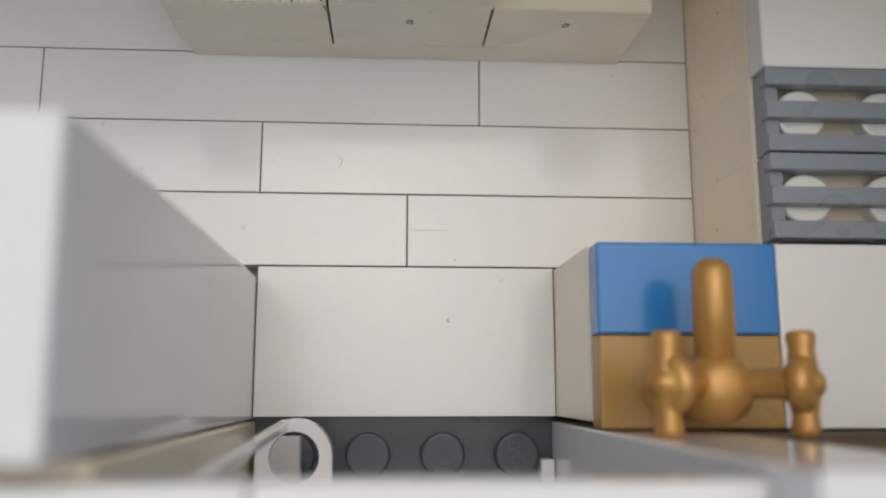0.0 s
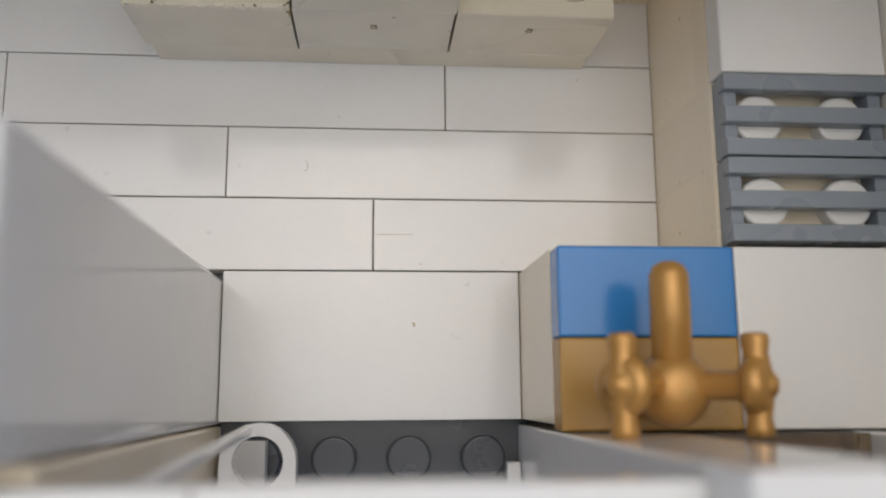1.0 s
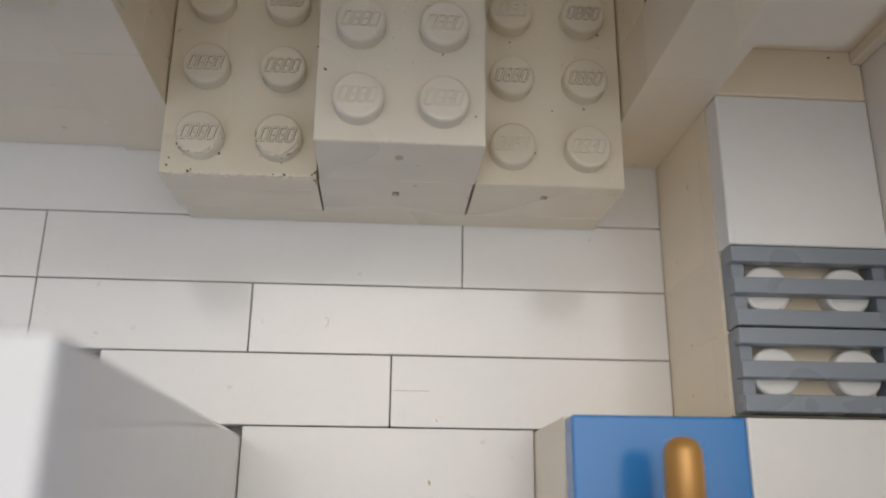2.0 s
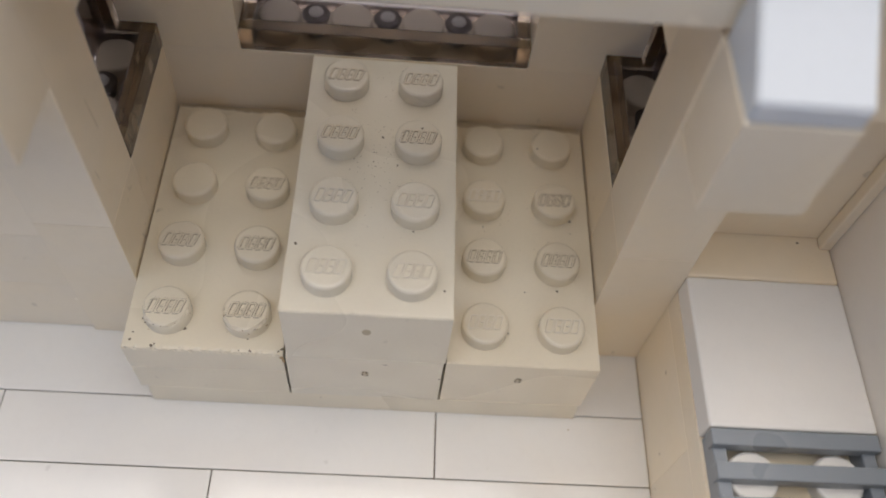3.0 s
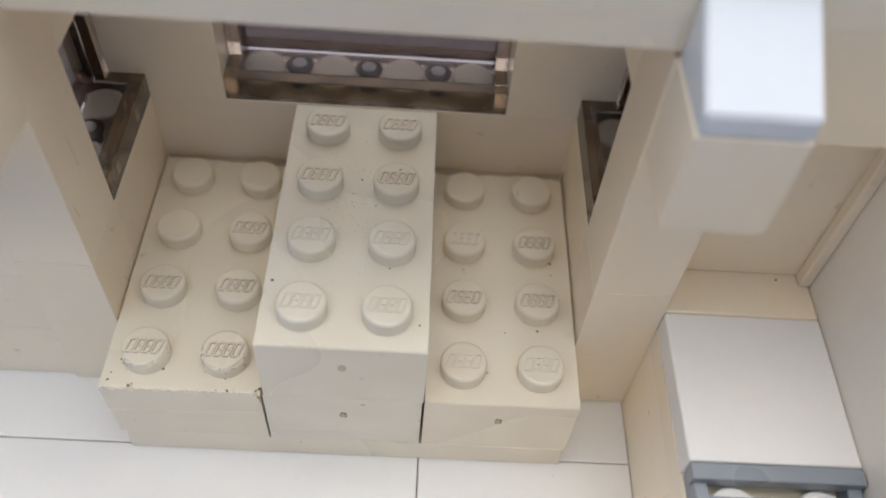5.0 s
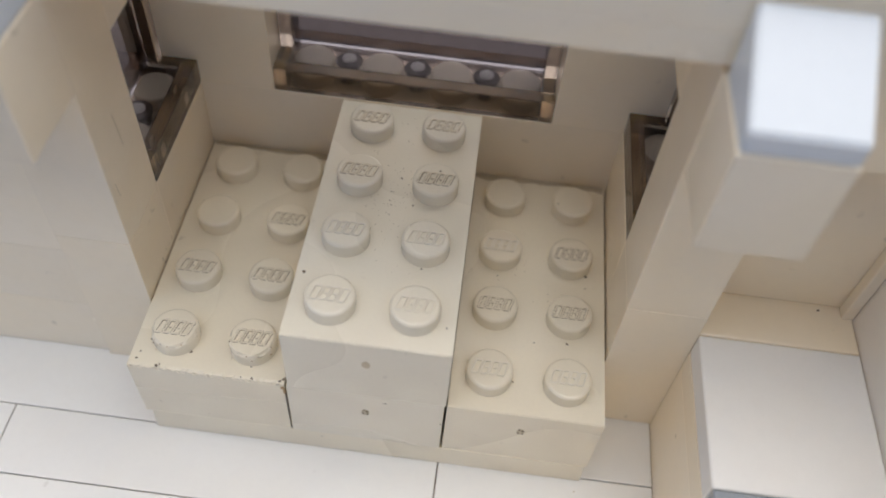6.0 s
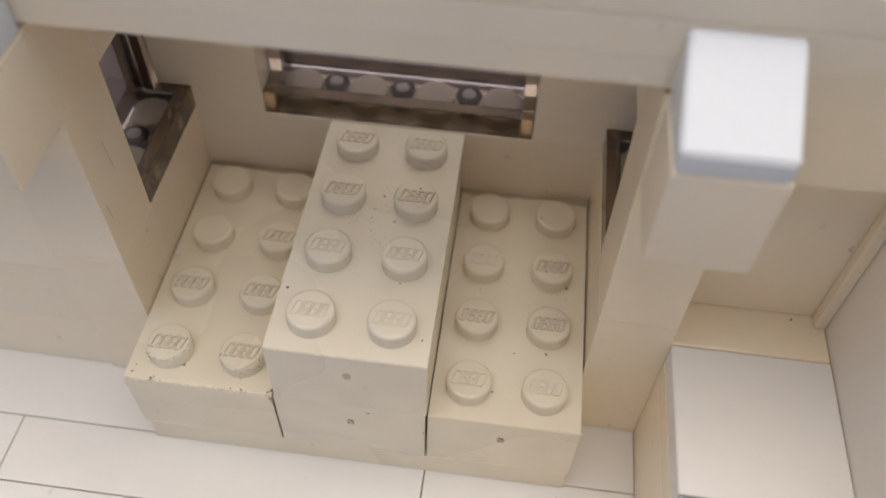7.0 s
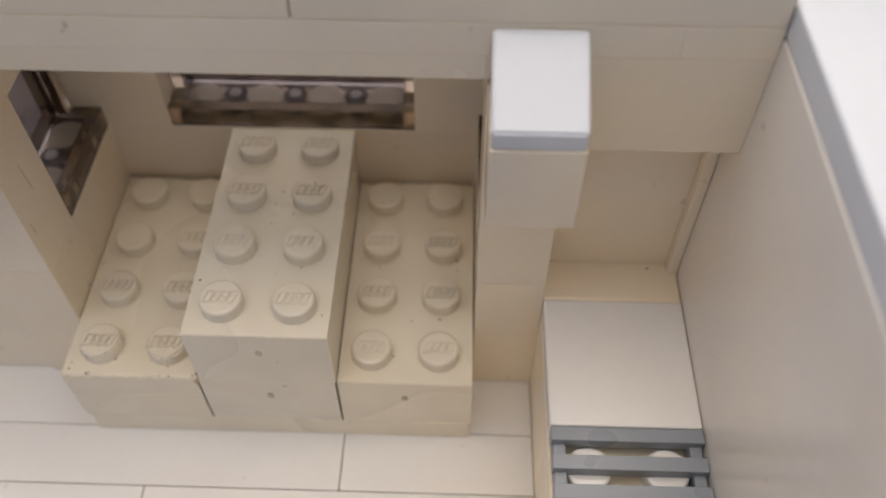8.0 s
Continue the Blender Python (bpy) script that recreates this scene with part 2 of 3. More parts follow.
def window_panel(where, length, turn, label, tall=2.4):
    """A clear panel: a low hollow base open below, with pins inside, an upright pane along its outer edge and a post at each end.
    It is built along x with its outer edge towards +y, then turned."""
    ob = holder("window_panel", where, label, "window", "smoked clear panels in the walls")
    ob.rotation_euler.z = radians(turn)
    w, g, e, low = 0.19, 0.008, 0.004, 0.4

    def slab(name, lo, hi, mat, bevel=0.006):
        bm = bmesh.new()
        add_box(bm, lo, hi, bevel, 1)
        p = part(name, bm, mat, ob)
        p.visible_shadow = name == "post"

    slab("rim", (w + e, g, e), (length - w - e, w, low - 0.004), SMOKE)
    slab("back_rim", (w + e, 1 - w, e), (length - w - e, 1 - g, low - 0.004), SMOKE)
    for x in (g, length - w):
        slab("end", (x, w, e), (x + w - g, 1 - g, low - 0.004), SMOKE)
        slab("corner", (x, g, e), (x + w - g, w - 0.004, low - 0.004), TAN)
        slab("post", (x, 0.5, low), (x + w - g, 1 - g, tall - g), SMOKE)
    slab("deck", (w + e, w + e, low - 0.13), (length - w - e, 1 - w - e, low - 0.004), CLEAR)
    slab("pane", (w + e, 0.63, low), (length - w - e, 0.75, tall - g), PANE)
    for k in range(1, length):
        bm = bmesh.new()
        add_turned(bm, [(0.15, 0.006), (0.15, 0.15), (0.195, 0.17), (0.2, 0.195), (0.18, 0.215), (0.12, 0.228), (0.0, 0.228)], sides=28, cap=False)
        pin = part("pin", bm, PIN, ob, "dark smoked round pin under the deck", smooth=True, where=(k, 0.54, 0))
        # a small white dome paints the glint at the pin's centre
        bm = bmesh.new()
        add_turned(bm, [(0.11, 0.22), (0.1, 0.245), (0.06, 0.256), (0.0, 0.258)], sides=20, cap=False)
        part("pin_tip", bm, WHITE, pin, "white cap that stands for the pin's bright glint", smooth=True)
    return ob


window_panel((0, 7, 2.8), 4, 0, "long smoked brown clear window panel in the back wall")
window_panel((-1.05, 5, 2.8), 2, 90, "short smoked brown clear window panel in the pier")
window_panel((5.02, 7, 2.8), 2, -90, "short smoked brown clear window panel in the opposite pier")

# ---- beam over the alcove, wall tops, niche ----
beam = holder("wall_beam", (-9, 4, 6.4), "pale beam of flat white plates across the alcove", "beam", kind="structure")
B = (-9, 4, 6.4)
for z, cuts, g in ((6.4, (-9, -3, 5, 6), 0.002), (6.8, (-9, -1, 7, 8), 0.002), (7.2, (-9, -5, 3, 8), 0.02)):
    for a, b in zip(cuts, cuts[1:]):
        piece("plate", beam, (a, 4, max(z, 6.48)), (b, 5, z + 0.4), CREAM, 0.006, base=B, gap=g)

# unseen roof, added to shade the alcove; its depth sets how much light enters
bm = bmesh.new()
add_box(bm, (-2, 5.01, 6.49), (6, 6.54, 7.2), 0.02)
tagged(new("ceiling", to_mesh(bm, CREAM)), "unseen roof slab added to shade the alcove", "ceiling", kind="structure")

niche = holder("wall_niche", (6, 4, 2.4), "shaded yellowed wall at the back of the niche over the counter", "wall", kind="structure")
B = (6, 4, 2.4)
piece("panel", niche, (6, 4.68, 2.4), (8, 5, 5.45), CREAM, 0.02, base=B)
piece("panel_flange", niche, (7.84, 4.5, 2.4), (8, 4.68, 5.45), CREAM, 0.02, base=B)
piece("brick", niche, (6, 4, 5.45), (8, 5, 6.8), CREAM, 0.004, base=B, gap=0.002)

wall = holder("wall_left", (-9, 4, -0.4), "smooth white brick wall beside the alcove", "wall", kind="structure")
for x0, x1, z, top in ((-9, -6, 0.004, 1.2), (-6, -2, 0.004, 1.2), (-9, -4, 1.2, 2.4), (-4, -2, 1.2, 2.4), (-9, -6, 2.4, 6.4), (-6, -2, 2.4, 6.4)):
    piece("brick", wall, (x0, 4.03, z), (x1, 5, top), CREAM, 0.004, base=(-9, 4, -0.4), gap=0.006)

wall = holder("wall_right", (8, -3, -0.4), "tall smooth yellowed white wall beside the counter", "wall", kind="structure")
B = (8, -3, -0.4)
piece("panel", wall, (8, -3, -0.4), (9, 5, 7.07), PALE, 0.02, base=B)
piece("plate", wall, (8.01, -3, 7.07), (11, 5, 7.5), SKY_WHITE, 0.04, base=B, label="white plate on the wall top, cool sky tone in its colour")


# ---- corbels with a sloped cap on the piers ----
def corbel(x):
    ob = holder("corbel", (x, 3, 5.2), "white block under a small sloped cap, standing out from the pier", "wall block", "corbels on the piers")
    part("brick", block_mesh((1, 1, 1.2), CREAM, 0.012, 0.004), CREAM, ob)
    bm = bmesh.new()
    g = 0.012
    prof = ((g, 1.2), (g, 1.44), (0.93, 1.97), (1 - g, 1.97), (1 - g, 1.2))
    sides = [[bm.verts.new(Vector((xx, y, z)) * U) for y, z in prof] for xx in (g, 1 - g)]
    bm.faces.new(sides[0])
    bm.faces.new(sides[1][::-1])
    for k in range(5):
        j = (k + 1) % 5
        bm.faces.new((sides[0][j], sides[0][k], sides[1][k], sides[1][j]))
    bmesh.ops.bevel(bm, geom=list(bm.edges), offset=0.025 * U, segments=3, affect="EDGES")
    part("sloped_cap", bm, SKY_WHITE, ob, "white sloped cap, cool sky tone in its colour")
    return ob


corbel(-2.05)
corbel(5.04)

# ---- counter along the right wall ----
counter = holder("counter", (4, -2, -0.4), "yellowed white brick counter along the wall", "counter")
B = (4, -2, -0.4)
for y0, y1 in ((0, 1), (1, 2), (2, 5)):
    piece("brick", counter, (6, y0, -0.4), (8, y1, 1.6), CREAM, 0.002, base=B, gap=0.001)
piece("plate", counter, (6, 0, 1.6), (8, 5, 2.0), CREAM, 0.004, base=B, gap=0.002)
piece("brick", counter, (4, -1.99, -0.4), (8, -0.03, 2.0), CREAM, 0.006, base=B, gap=0.003)
studs(counter, WHITE, [(x, y) for x in (2.5, 3.5) for y in (2.5, 3.5)], 2.4)


def flat_tile(lo, hi, mat, label, bevel=0.03):
    ob = new("tile", block_mesh((hi[0] - lo[0], hi[1] - lo[1], 0.4), mat, bevel))
    ob.location = (lo[0] * U, lo[1] * U, 2.0 * U)
    return tagged(ob, label, "tile", "tiles on the counter")


flat_tile((6, 2), (8, 4), WHITE, "square white tile on the counter top")
flat_tile((6, 4), (8, 5), CREAM, "narrow yellowed tile at the back of the counter")
flat_tile((6, -2.06), (8, -0.05), WHITE, "square glossy white tile beside the tap")
flat_tile((4, -1.06), (6, -0.05), BLUE, "glossy blue tile on the counter top, before the tap")
flat_tile((4, -2.06), (6, -1.06), BRONZE, "flat gold-brown tile on the counter under the tap")


def grille(y):
    ob = holder("grille_tile", (6, y, 2.0), "blue-grey slotted grille tile over white studs", "grille tile", "grille tiles on the counter")
    g = 0.012
    for lo, hi in (((0.04, g, 0.0), (0.2, 1 - g, 0.29)), ((1.8, g, 0.0), (1.96, 1 - g, 0.29)), ((0.2, g, 0.0), (1.8, 0.08, 0.2)), ((0.2, 0.92, 0.0), (1.8, 1 - g, 0.2))):
        bm = bmesh.new()
        add_box(bm, lo, hi, 0.01, 1)
        part("rim", bm, GREY, ob)
    for a, b in ((g, 0.21), (0.40, 0.60), (0.79, 1 - g)):
        bm = bmesh.new()
        add_box(bm, (g, a, 0.2), (2 - g, b, 0.4), 0.014, 2)
        part("slat", bm, GREY, ob)
    return ob


grille(0)
grille(1)

# ---- gold tap ----
tap = holder("tap", (4.95, -1.62, 2.4), "pearl gold tap with a round body, spout and two cross handles", "tap")
bm = bmesh.new()
add_turned(bm, [(0.3, 0.0), (0.3, 0.1), (0.2, 0.2), (0.22, 0.36), (0.3, 0.46), (0.355, 0.6), (0.37, 0.74), (0.355, 0.88), (0.29, 1.01), (0.19, 1.085), (0.1, 1.105), (0.0, 1.11)], cap=False)
part("body", bm, GOLD, tap, smooth=True)
bm = bmesh.new()
m = at(-0.01, 0.0, 0.82) @ pose(0, 0, 0, -89)
add_turned(bm, [(0.0, 0.0), (0.2, 0.05), (0.2, 0.95), (0.195, 1.12), (0.155, 1.21), (0.08, 1.255), (0.0, 1.265)], m, 28, False)
part("spout", bm, GOLD, tap, smooth=True)
for side in (-1, 1):
    m = at(0, 0.03, 0.76) @ pose(0, 0, 0, 0, 52 * side)
    bm = bmesh.new()
    add_turned(bm, [(0.14, 0.3), (0.14, 0.62), (0.17, 0.66), (0.17, 0.74), (0.0, 0.74)], m, 24, False)
    part("arm", bm, GOLD, tap, smooth=True)
    handle = bmesh.new()
    add_turned(handle, [(0.0, 0.72), (0.22, 0.70), (0.28, 0.75), (0.295, 0.82), (0.265, 0.89), (0.2, 0.925), (0.12, 0.93), (0.105, 0.97), (0.06, 1.0), (0.0, 1.01)], m, 28, False)
    for turn in (90, -90):
        q = m @ at(0, 0, 0.81) @ pose(0, 0, 0, turn)
        add_turned(handle, [(0.15, 0.1), (0.115, 0.3), (0.135, 0.4), (0.13, 0.46), (0.1, 0.485), (0.0, 0.49)], q, 20, False)
    part("handle", handle, GOLD, tap, "winged handle of pearl gold plastic", smooth=True)

# ---- partition at the near end and the doorway ----
wall = holder("wall_partition", (-1, -2, -0.4), "tall smooth white partition wall with a glossy face", "wall", kind="structure")
B = (-1, -2, -0.4)
piece("panel", wall, (-1, -2.04, -0.4), (0, -0.11, 6.8), WHITE, 0.06, base=B)
wall = holder("wall_front_left", (-4, -3, -0.4), "white jamb of the doorway", "wall", kind="structure")
B = (-4, -3, -0.4)
piece("brick", wall, (-1, -3, -0.4), (0.0, -2.05, 6.0), CREAM, 0.04, base=B)
wall = holder("wall_front_right", (4, -3, -0.4), "smooth white wall behind the tap", "wall", kind="structure")
B = (4, -3, -0.4)
piece("brick", wall, (4, -3, -0.4), (5.2, -2.065, 6.4), WHITE, 0.03, base=B)
piece("brick", wall, (5.2, -3, -0.4), (7.2, -2.08, 2.35), WHITE, 0.02, base=B)
piece("brick", wall, (7.2, -3, -0.4), (8, -2.07, 6.4), WHITE, 0.03, base=B)
piece("plate", wall, (4, -3.4, 6.4), (8, -2.06, 6.95), WHITE, 0.04, base=B)
piece("brick", wall, (3.8, -3, -0.4), (3.995, -2.55, -0.1), WHITE, 0.03, base=B, label="small white step at the foot of the doorway")
window_panel((7.2, -2.075, 2.36), 2, 180, "short smoked brown clear window panel in the wall behind the tap")
lintel = holder("wall_lintel", (-1, -3, 6.0), "bright white lintel over the doorway", "lintel", kind="structure")
piece("plate", lintel, (-1, -3.2, 6.0), (0.98, -2.16, 6.4), WHITE, 0.03, base=(-1, -3, 6.0), gap=0.016)
piece("plate", lintel, (0.98, -3.2, 6.0), (4, -2.16, 6.4), WHITE, 0.03, base=(-1, -3, 6.0), gap=0.016)


# ---- the stepped block of old bricks ----
def speck(parent, where, size, seed, mat=None):
    """A crumb of dirt: a low uneven chip."""
    rnd = random.Random(seed)
    bm = bmesh.new()
    bmesh.ops.create_icosphere(bm, subdivisions=1, radius=1.0)
    for v in bm.verts:
        v.co = Vector((v.co.x * size * rnd.uniform(0.7, 1.6), v.co.y * size * rnd.uniform(0.5, 1.1), v.co.z * 0.008)) * U
    p = part("speck", bm, mat or GRIME, parent, where=where)
    p.rotation_euler.z = rnd.uniform(0, 6.28)


def worn_body(size, chip, seed, mat):
    """A block whose upper front edge and sides are nicked and rubbed round."""
    rnd = random.Random(seed)
    bm = bmesh.new()
    bmesh.ops.create_cube(bm, size=1.0, matrix=Matrix.Translation([s * U / 2 for s in size]) @ Matrix.Diagonal((*[(s - 0.0006) * U for s in size], 1)))
    rows = [e for e in bm.edges if abs(e.verts[0].co.x - e.verts[1].co.x) > U]
    bmesh.ops.subdivide_edges(bm, edges=rows, cuts=70, use_grid_fill=True)
    for depth in (0.05, 3.95):
        bmesh.ops.bisect_plane(bm, geom=list(bm.verts) + list(bm.edges) + list(bm.faces), plane_co=(0, depth * U, 0), plane_no=(0, 1, 0))
    bmesh.ops.bisect_plane(bm, geom=list(bm.verts) + list(bm.edges) + list(bm.faces), plane_co=(0, 0, (size[2] - 0.06) * U), plane_no=(0, 0, 1))
    front = [e for e in bm.edges if all(v.co.z > 0.99 * size[2] * U and v.co.y < 0.01 * U for v in e.verts)]
    if chip:
        bmesh.ops.bevel(bm, geom=front, offset=0.012 * U, segments=2, affect="EDGES")
    deep = 0.0
    for v in sorted((v for v in bm.verts if v.co.z > (size[2] - 0.03) * U and v.co.y < 0.03 * U), key=lambda v: round(v.co.x / U, 3)):
        deep = max(0.0, deep * 0.7 + rnd.uniform(-0.012, 0.012) * chip) if rnd.random() < 0.8 else rnd.uniform(0.0, 0.03) * chip
        v.co.z -= deep * U * 0.8
        v.co.y += deep * U * (0.6 if v.co.y < 0.004 * U else 0.0)
    return to_mesh(bm, mat)


def old_brick(where, label, worn=(), specks=(), chip=0.5, seed=1, rubbed=(), chewed=(), mat=None, gate=True, pips=((0.02, 0.025, 0.022), (-0.03, -0.02, 0.016), (0.03, -0.03, 0.016), (-0.02, 0.04, 0.014)), inset=0.0):
    ob = holder("toy_brick", where, label, "toy brick", "old bricks of the stepped block")
    mat = mat or OLD
    part("body", worn_body((2 - inset, 4, 1.2), chip, seed, mat), mat, ob, where=(inset, 0, 0))
    places = [(x + 0.5, y + 0.5) for x in range(2) for y in range(4)]
    studs(ob, mat, [p for p in places if p not in worn + rubbed + chewed], 1.2, OLD, math.pi, True)
    studs(ob, mat, rubbed, 1.2, STAIN, math.pi)
    for k, spot in enumerate(chewed):
        studs(ob, mat, [spot], 1.2, OLD, math.pi, True, chipped_stud(mat, k))
        rnd = random.Random(20 + k)
        for n in range(9):
            a = radians(rnd.uniform(-165, 5))
            d, z = rnd.choice(((0.302, rnd.uniform(1.27, 1.39)), (0.285, 1.4), (0.32, 1.2)))
            speck(ob, (spot[0] + d * math.cos(a), spot[1] + d * math.sin(a), z), rnd.uniform(0.005, 0.012), 40 + n, RUST if n % 3 else GRIME)
    studs(ob, mat, worn, 1.2)
    bm = bmesh.new()
    add_turned(bm, [(0.0, 0.0045), (0.042, 0.004), (0.056, 0.0015), (0.06, -0.004)], at(1, 0, 0.765) @ pose(0, 0, 0, 90) @ Matrix.Diagonal((0.95, 1.35, 1, 1)), 14, False)
    if gate:
        part("gate_mark", bm, MARK, ob, "small moulding mark")
    bm = bmesh.new()
    for dx, dz, r in pips:
        add_turned(bm, [(0.0, 0.008), (r * 0.7, 0.007), (r, 0.0)], at(1 + dx, -0.002, 0.765 + 1.4 * dz) @ pose(0, 0, 0, 90), 7, False)
    if pips:
        part("gate_pip", bm, GRIME, ob)
    for k, (x, y, z) in enumerate(specks):
        speck(ob, (x - where[0], y - where[1], z - where[2]), 0.012 + 0.012 * ((k * 7) % 5) / 4, k)
    return ob


bm = bmesh.new()
add_box(bm, (0.045, -0.02, 0), (5.97, 4, 0.398), 0.004)
for v in bm.verts:
    if v.co.y < 0 and v.co.z < 0.2 * U:
        v.co.y -= 0.03 * U
slab = tagged(new("toy_plate", to_mesh(bm, OLD)), "yellowed white plate under the old bricks", "toy plate")
slab.location = (-1 * U, 3 * U, 0.004 * U)
old_brick((-1.04, 2.985, 0.4), "yellowed white eight-stud brick with worn chipped front edge", ((0.5, 3.5), (1.5, 3.5), (0.5, 2.5)),
          ((-0.81, 3.34, 1.6), (-0.85, 3.4, 1.6), (-0.68, 3.03, 1.6), (-0.64, 3.05, 1.6), (0.55, 3.015, 1.6), (0.41, 3.02, 1.6), (0.9, 3.03, 1.6), (0.94, 3.06, 1.6), (-0.93, 3.2, 1.6), (-0.3, 3.28, 1.6), (0.5, 3.18, 1.6), (-0.95, 3.1, 1.6), (0.95, 4.2, 1.6), (0.88, 4.9, 1.6)), 1.3, 4, (), ((0.5, 0.5), (1.5, 0.5)), None, False, ())
old_brick((3.0, 2.99, 0.4), "yellowed white eight-stud brick with faint dust specks", ((0.5, 3.5), (1.5, 3.5)),
          ((4.06, 4.08, 1.6), (4.28, 6.4, 1.8125), (4.73, 5.28, 1.6), (3.82, 3.45, 1.6), (4.5, 4.12, 1.6), (3.5, 5.1, 1.6)), 0.2, 2, ((0.5, 0.5), (1.5, 0.5), (0.5, 2.5)), inset=0.025)
old_brick((0.99, 2.98, 0.4), "yellowed white eight-stud brick under another brick", chip=0.0, mat=SCUFFED)
old_brick((1.01, 2.98, 1.6), "scuffed yellowed eight-stud brick stacked on another", (),
          ((2.5, 4.16, 2.8), (2.26, 5.16, 2.8), (1.1, 3.9, 2.8), (2.9, 3.35, 2.8), (2.05, 5.6, 2.8), (1.95, 5.35, 2.8), (2.55, 5.62, 3.0125), (2.75, 4.4, 2.8)), 0.35, 7, ((0.5, 0.5), (1.5, 0.5), (0.5, 1.5), (1.5, 1.5)), (), SCUFFED, True, ())


def corner_strip(parent, x0, x1, y, z, seed):
    """A low brown strip with an uneven edge, laid along a corner."""
    rnd = random.Random(seed)
    bm = bmesh.new()
    n = int((x1 - x0) / 0.05)
    wide = 0.05
    rows = []
    for k in range(n + 1):
        wide = min(0.1, max(0.02, wide + rnd.uniform(-0.02, 0.02)))
        x = x0 + (x1 - x0) * k / n
        rows.append([bm.verts.new(Vector(p) * U) for p in ((x, y, z + 0.03), (x, y - wide * 0.5, z + 0.012), (x, y - wide, z + 0.001))])
    for a, b in zip(rows, rows[1:]):
        for k in range(2):
            bm.faces.new((a[k], a[k + 1], b[k + 1], b[k]))
    part("dust", bm, CORNER_TAN, parent, "brown uneven strip in the corner")


left_brick, right_brick = [o for o in scene.objects if o.name in ("toy_brick", "toy_brick.001")]
corner_strip(left_brick, 0.02, 1.98, 3.995, 1.2, 3)
corner_strip(right_brick, 0.02, 1.98, 3.995, 1.2, 5)
for ob, x, size, seed in ((bpy.data.objects["toy_brick.003"], 1.0, 0.5, 11), (right_brick, 1.1, 0.9, 12)):
    # fine dirt scattered between the studs
    rnd = random.Random(seed)
    bm = bmesh.new()
    for k in range(110 if seed == 11 else 20):
        px, py = x + rnd.gauss(0, 0.28) * size * 1.6, (2.35 if seed == 11 else 1.9) + rnd.gauss(0, 0.6)
        q = rnd.uniform(0.003, 0.0065) * (1.6 if k % 9 == 0 else 1.0)
        add_turned(bm, [(q, 0.0), (q * 0.6, 0.003), (0.0, 0.004)], at(min(max(px, 0.05), 1.95), py, 1.2) @ pose(0, 0, 0, 0, 0, rnd.uniform(0, 360)) @ Matrix.Diagonal((rnd.uniform(0.7, 1.8), 1, 1, 1)), 6, False)
    part("fine_dirt", bm, DIRT_SHADE, ob, "brown dirt specks between the studs")
# brown dirt caught in the joint between two bricks
joint = bpy.data.objects["toy_brick"]
bm = bmesh.new()
add_box(bm, (1.998, -0.004, 0.3), (2.014, 0.01, 0.98), 0.002, 1)
add_box(bm, (2.004, -0.003, 0.02), (2.015, 0.01, 0.3), 0.002, 1)
part("dirt_line", bm, GRIME, joint, "brown dirt in the joint")
bm = bmesh.new()
add_box(bm, (1.975, -0.003, 0.98), (2.012, 0.012, 1.1), 0.006, 1)
add_box(bm, (1.95, -0.003, 1.08), (2.0, 0.012, 1.15), 0.006, 1)
part("rust_stain", bm, RUST, joint, "tan stain at the corner")
# marks on the front of the lower middle brick
lower = bpy.data.objects["toy_brick.002"]
bm = bmesh.new()
add_box(bm, (1.22, -0.003, 1.058), (1.285, 0.006, 1.066), 0.002, 1)
add_box(bm, (1.25, -0.003, 1.066), (1.27, 0.006, 1.076), 0.002, 1)
add_box(bm, (1.965, -0.004, 0.69), (1.99, 0.006, 0.715), 0.004, 1)
part("scratch", bm, GRIME, lower, "dark nick")
bm = bmesh.new()
add_box(bm, (1.22, -0.002, 0.03), (1.42, 0.006, 0.04), 0.002, 1)
add_box(bm, (1.36, -0.002, 0.022), (1.55, 0.006, 0.032), 0.002, 1)
part("smear", bm, MARK, lower, "tan smear")

# ---- ringed bracket in the doorway ----
bracket = holder("ring_bracket", (0.66, -2.43, -0.4), "white bracket with a round eye over a dark stud", "bracket")
bm = bmesh.new()
R, r, n = 0.45, 0.3, 24
ring = []
for k in range(n):
    a = math.pi * 2 * k / n
    ux, uy = math.cos(a), math.sin(a)
    out = (R * ux, R * uy) if uy >= 0 else (R * (1 if ux > 0 else -1) if abs(ux) > abs(uy) else R * ux / abs(uy), max(uy * 3, -1) * 0.57)
    ring.append([bm.verts.new(Vector((px, py, pz)) * U) for px, py, pz in ((*out, 1.1), (*out, 1.4), (r * ux, r * uy, 1.4), (r * ux, r * uy, 1.1))])
for a, b in zip(ring, ring[1:] + ring[:1]):
    for k in range(4):
        j = (k + 1) % 4
        bm.faces.new((a[k], a[j], b[j], b[k]))
part("eye", bm, WHITE, bracket)
bm = bmesh.new()
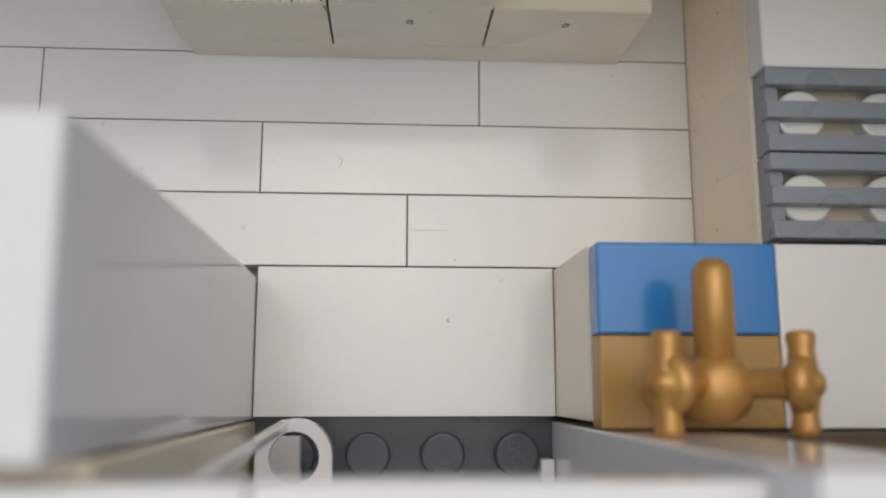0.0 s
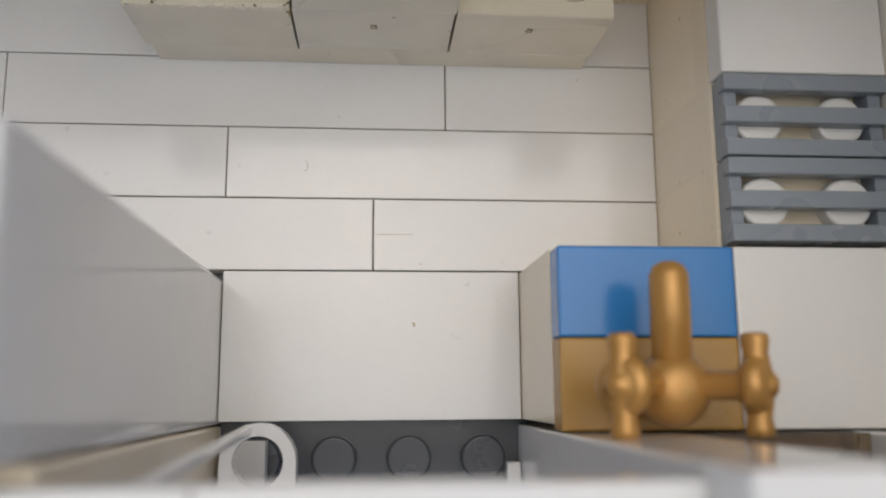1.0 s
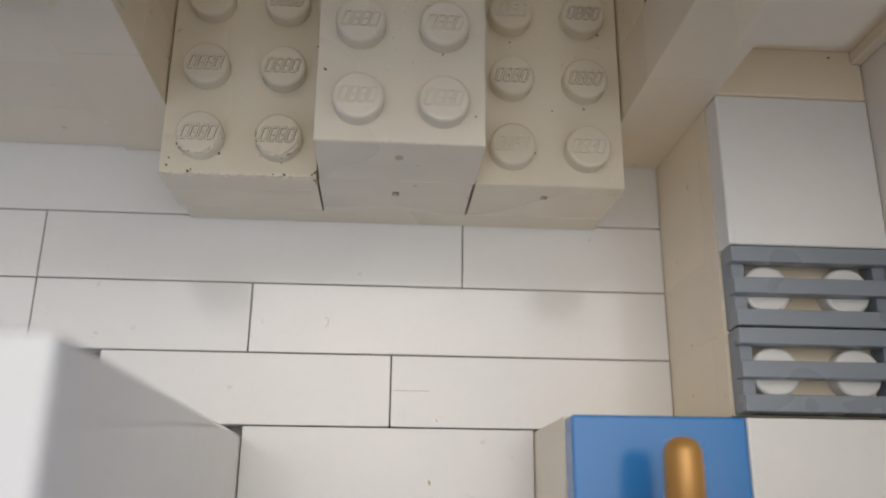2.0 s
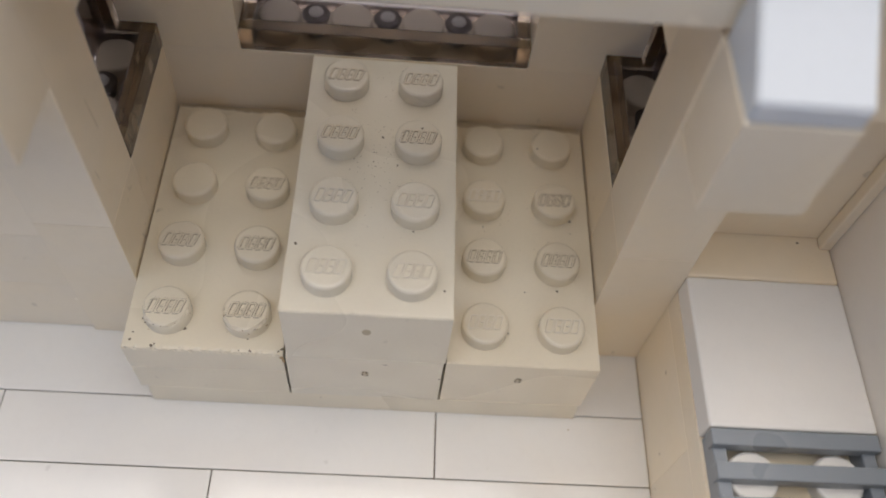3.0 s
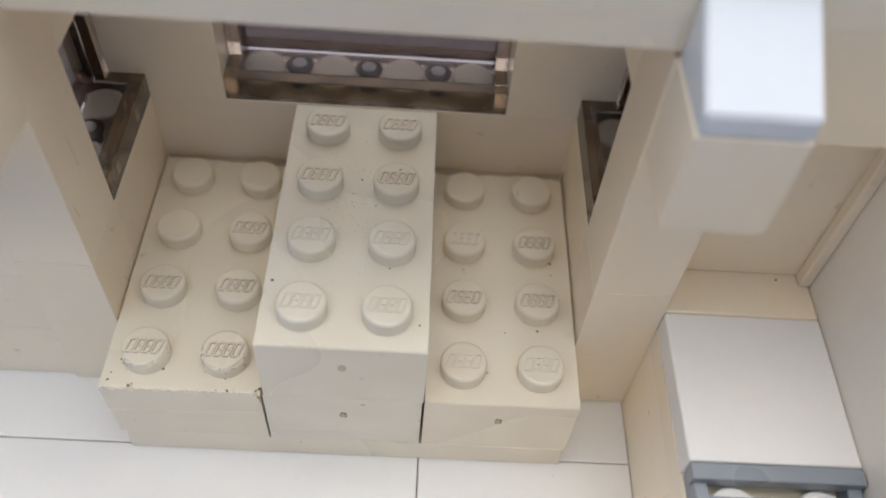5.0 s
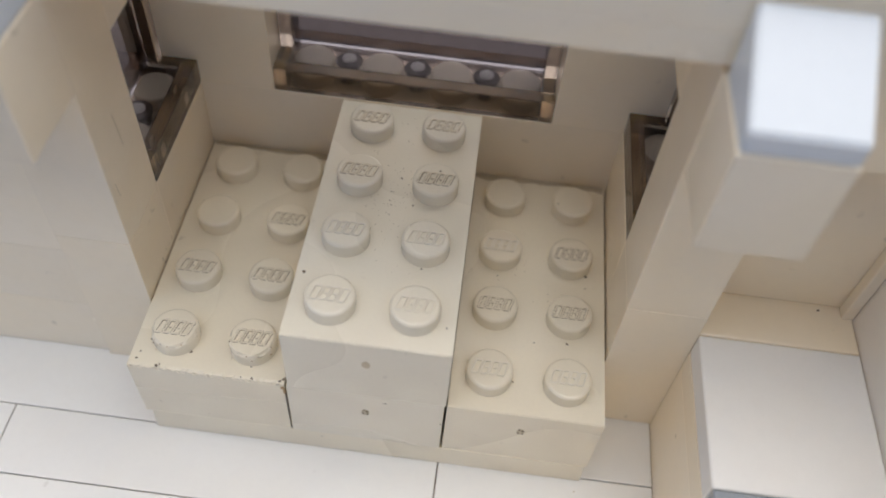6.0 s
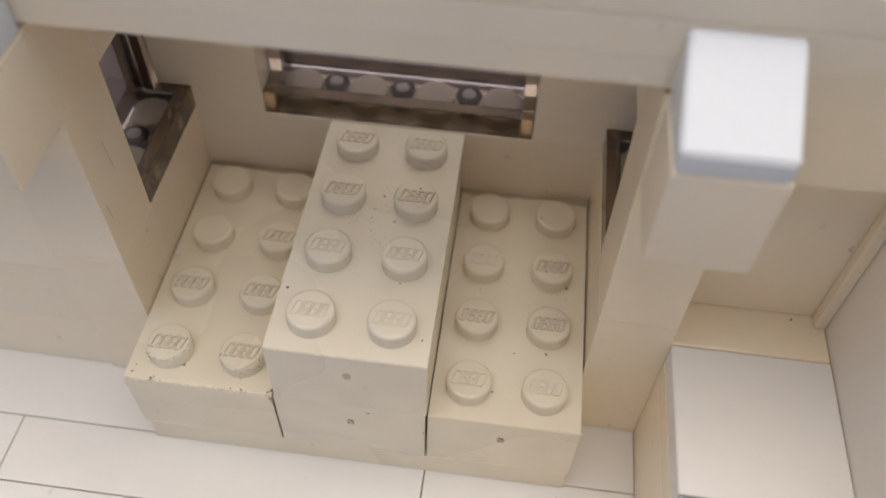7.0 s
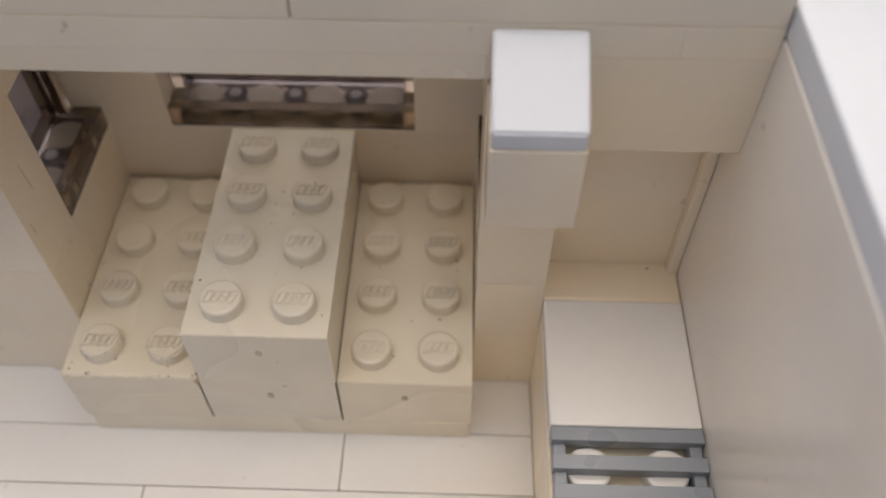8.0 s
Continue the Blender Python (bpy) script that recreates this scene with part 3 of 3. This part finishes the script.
add_box(bm, (-0.2, 0.33, 1.1), (-0.08, 0.43, 6.3), 0.02)
for v in bm.verts:
    v.co.y -= 0.04 * (v.co.z - 1.1 * U)
part("blade", bm, WHITE, bracket)
bm = bmesh.new()
add_box(bm, (-0.6, -0.57, 0.0), (-0.02, 0.2, 0.5), 0.02)
part("foot", bm, WHITE, bracket)

speck(base, (2.56, -0.73, 0.395), 0.03, 3, MARK)
speck(base, (2.65, 0.1, 0.395), 0.014, 5, MARK)
speck(base, (4.9, 2.79, 0.395), 0.014, 6, MARK)
speck(counter, (7.57 - 4, 4.6 + 2, 2.8), 0.02, 8)
bm = bmesh.new()
add_box(bm, (0, 0, 0), (0.5, 0.008, 0.004))
part("scratch", bm, MARK, base, "fine scratch on a tile", where=(2.04, 0.5, 0.394))
hair = bpy.data.curves.new("hair", "CURVE")
hair.dimensions = "3D"
hair.bevel_depth = 0.004 * U
hair.bevel_resolution = 1
line = hair.splines.new("POLY")
line.points.add(8)
for k, p in enumerate(line.points):
    a = -1.3 + k * 0.3
    p.co = (0.08 * math.cos(a) * U, 0.08 * math.sin(a) * U, 0, 1)
hair.materials.append(MARK)
loose = tagged(new("hair", hair), "short dark curled hair lying on a floor tile", "hair")
loose.location = (1.02 * U, 1.45 * U, -0.002 * U)
for k, (y, z) in enumerate(((2.3, 0.55), (1.93, 0.2), (1.05, 0.9), (0.4, 0.8), (3.2, 1.2))):
    chip = bmesh.new()
    add_turned(chip, [(0.0, 0.006), (0.016, 0.005), (0.02 + 0.003 * k, 0.0)], at(2.0, y + 2, z + 0.4) @ pose(0, 0, 0, 0, -90), 7, False)
    part("speck", chip, MARK, counter)
# fine scratches on the pier beside the window
pier = bpy.data.objects["wall_alcove_left"]
for y, z, tall, lean in ((0.535, 3.95, 0.5, 4), (0.14, 3.5, 0.22, 6)):
    bm = bmesh.new()
    add_box(bm, (0.0, -0.005, 0.0), (0.0035, 0.005, tall))
    mark = part("scratch", bm, MARK, pier, where=(0.938, y, z + 0.4))
    mark.rotation_euler.x = radians(lean)
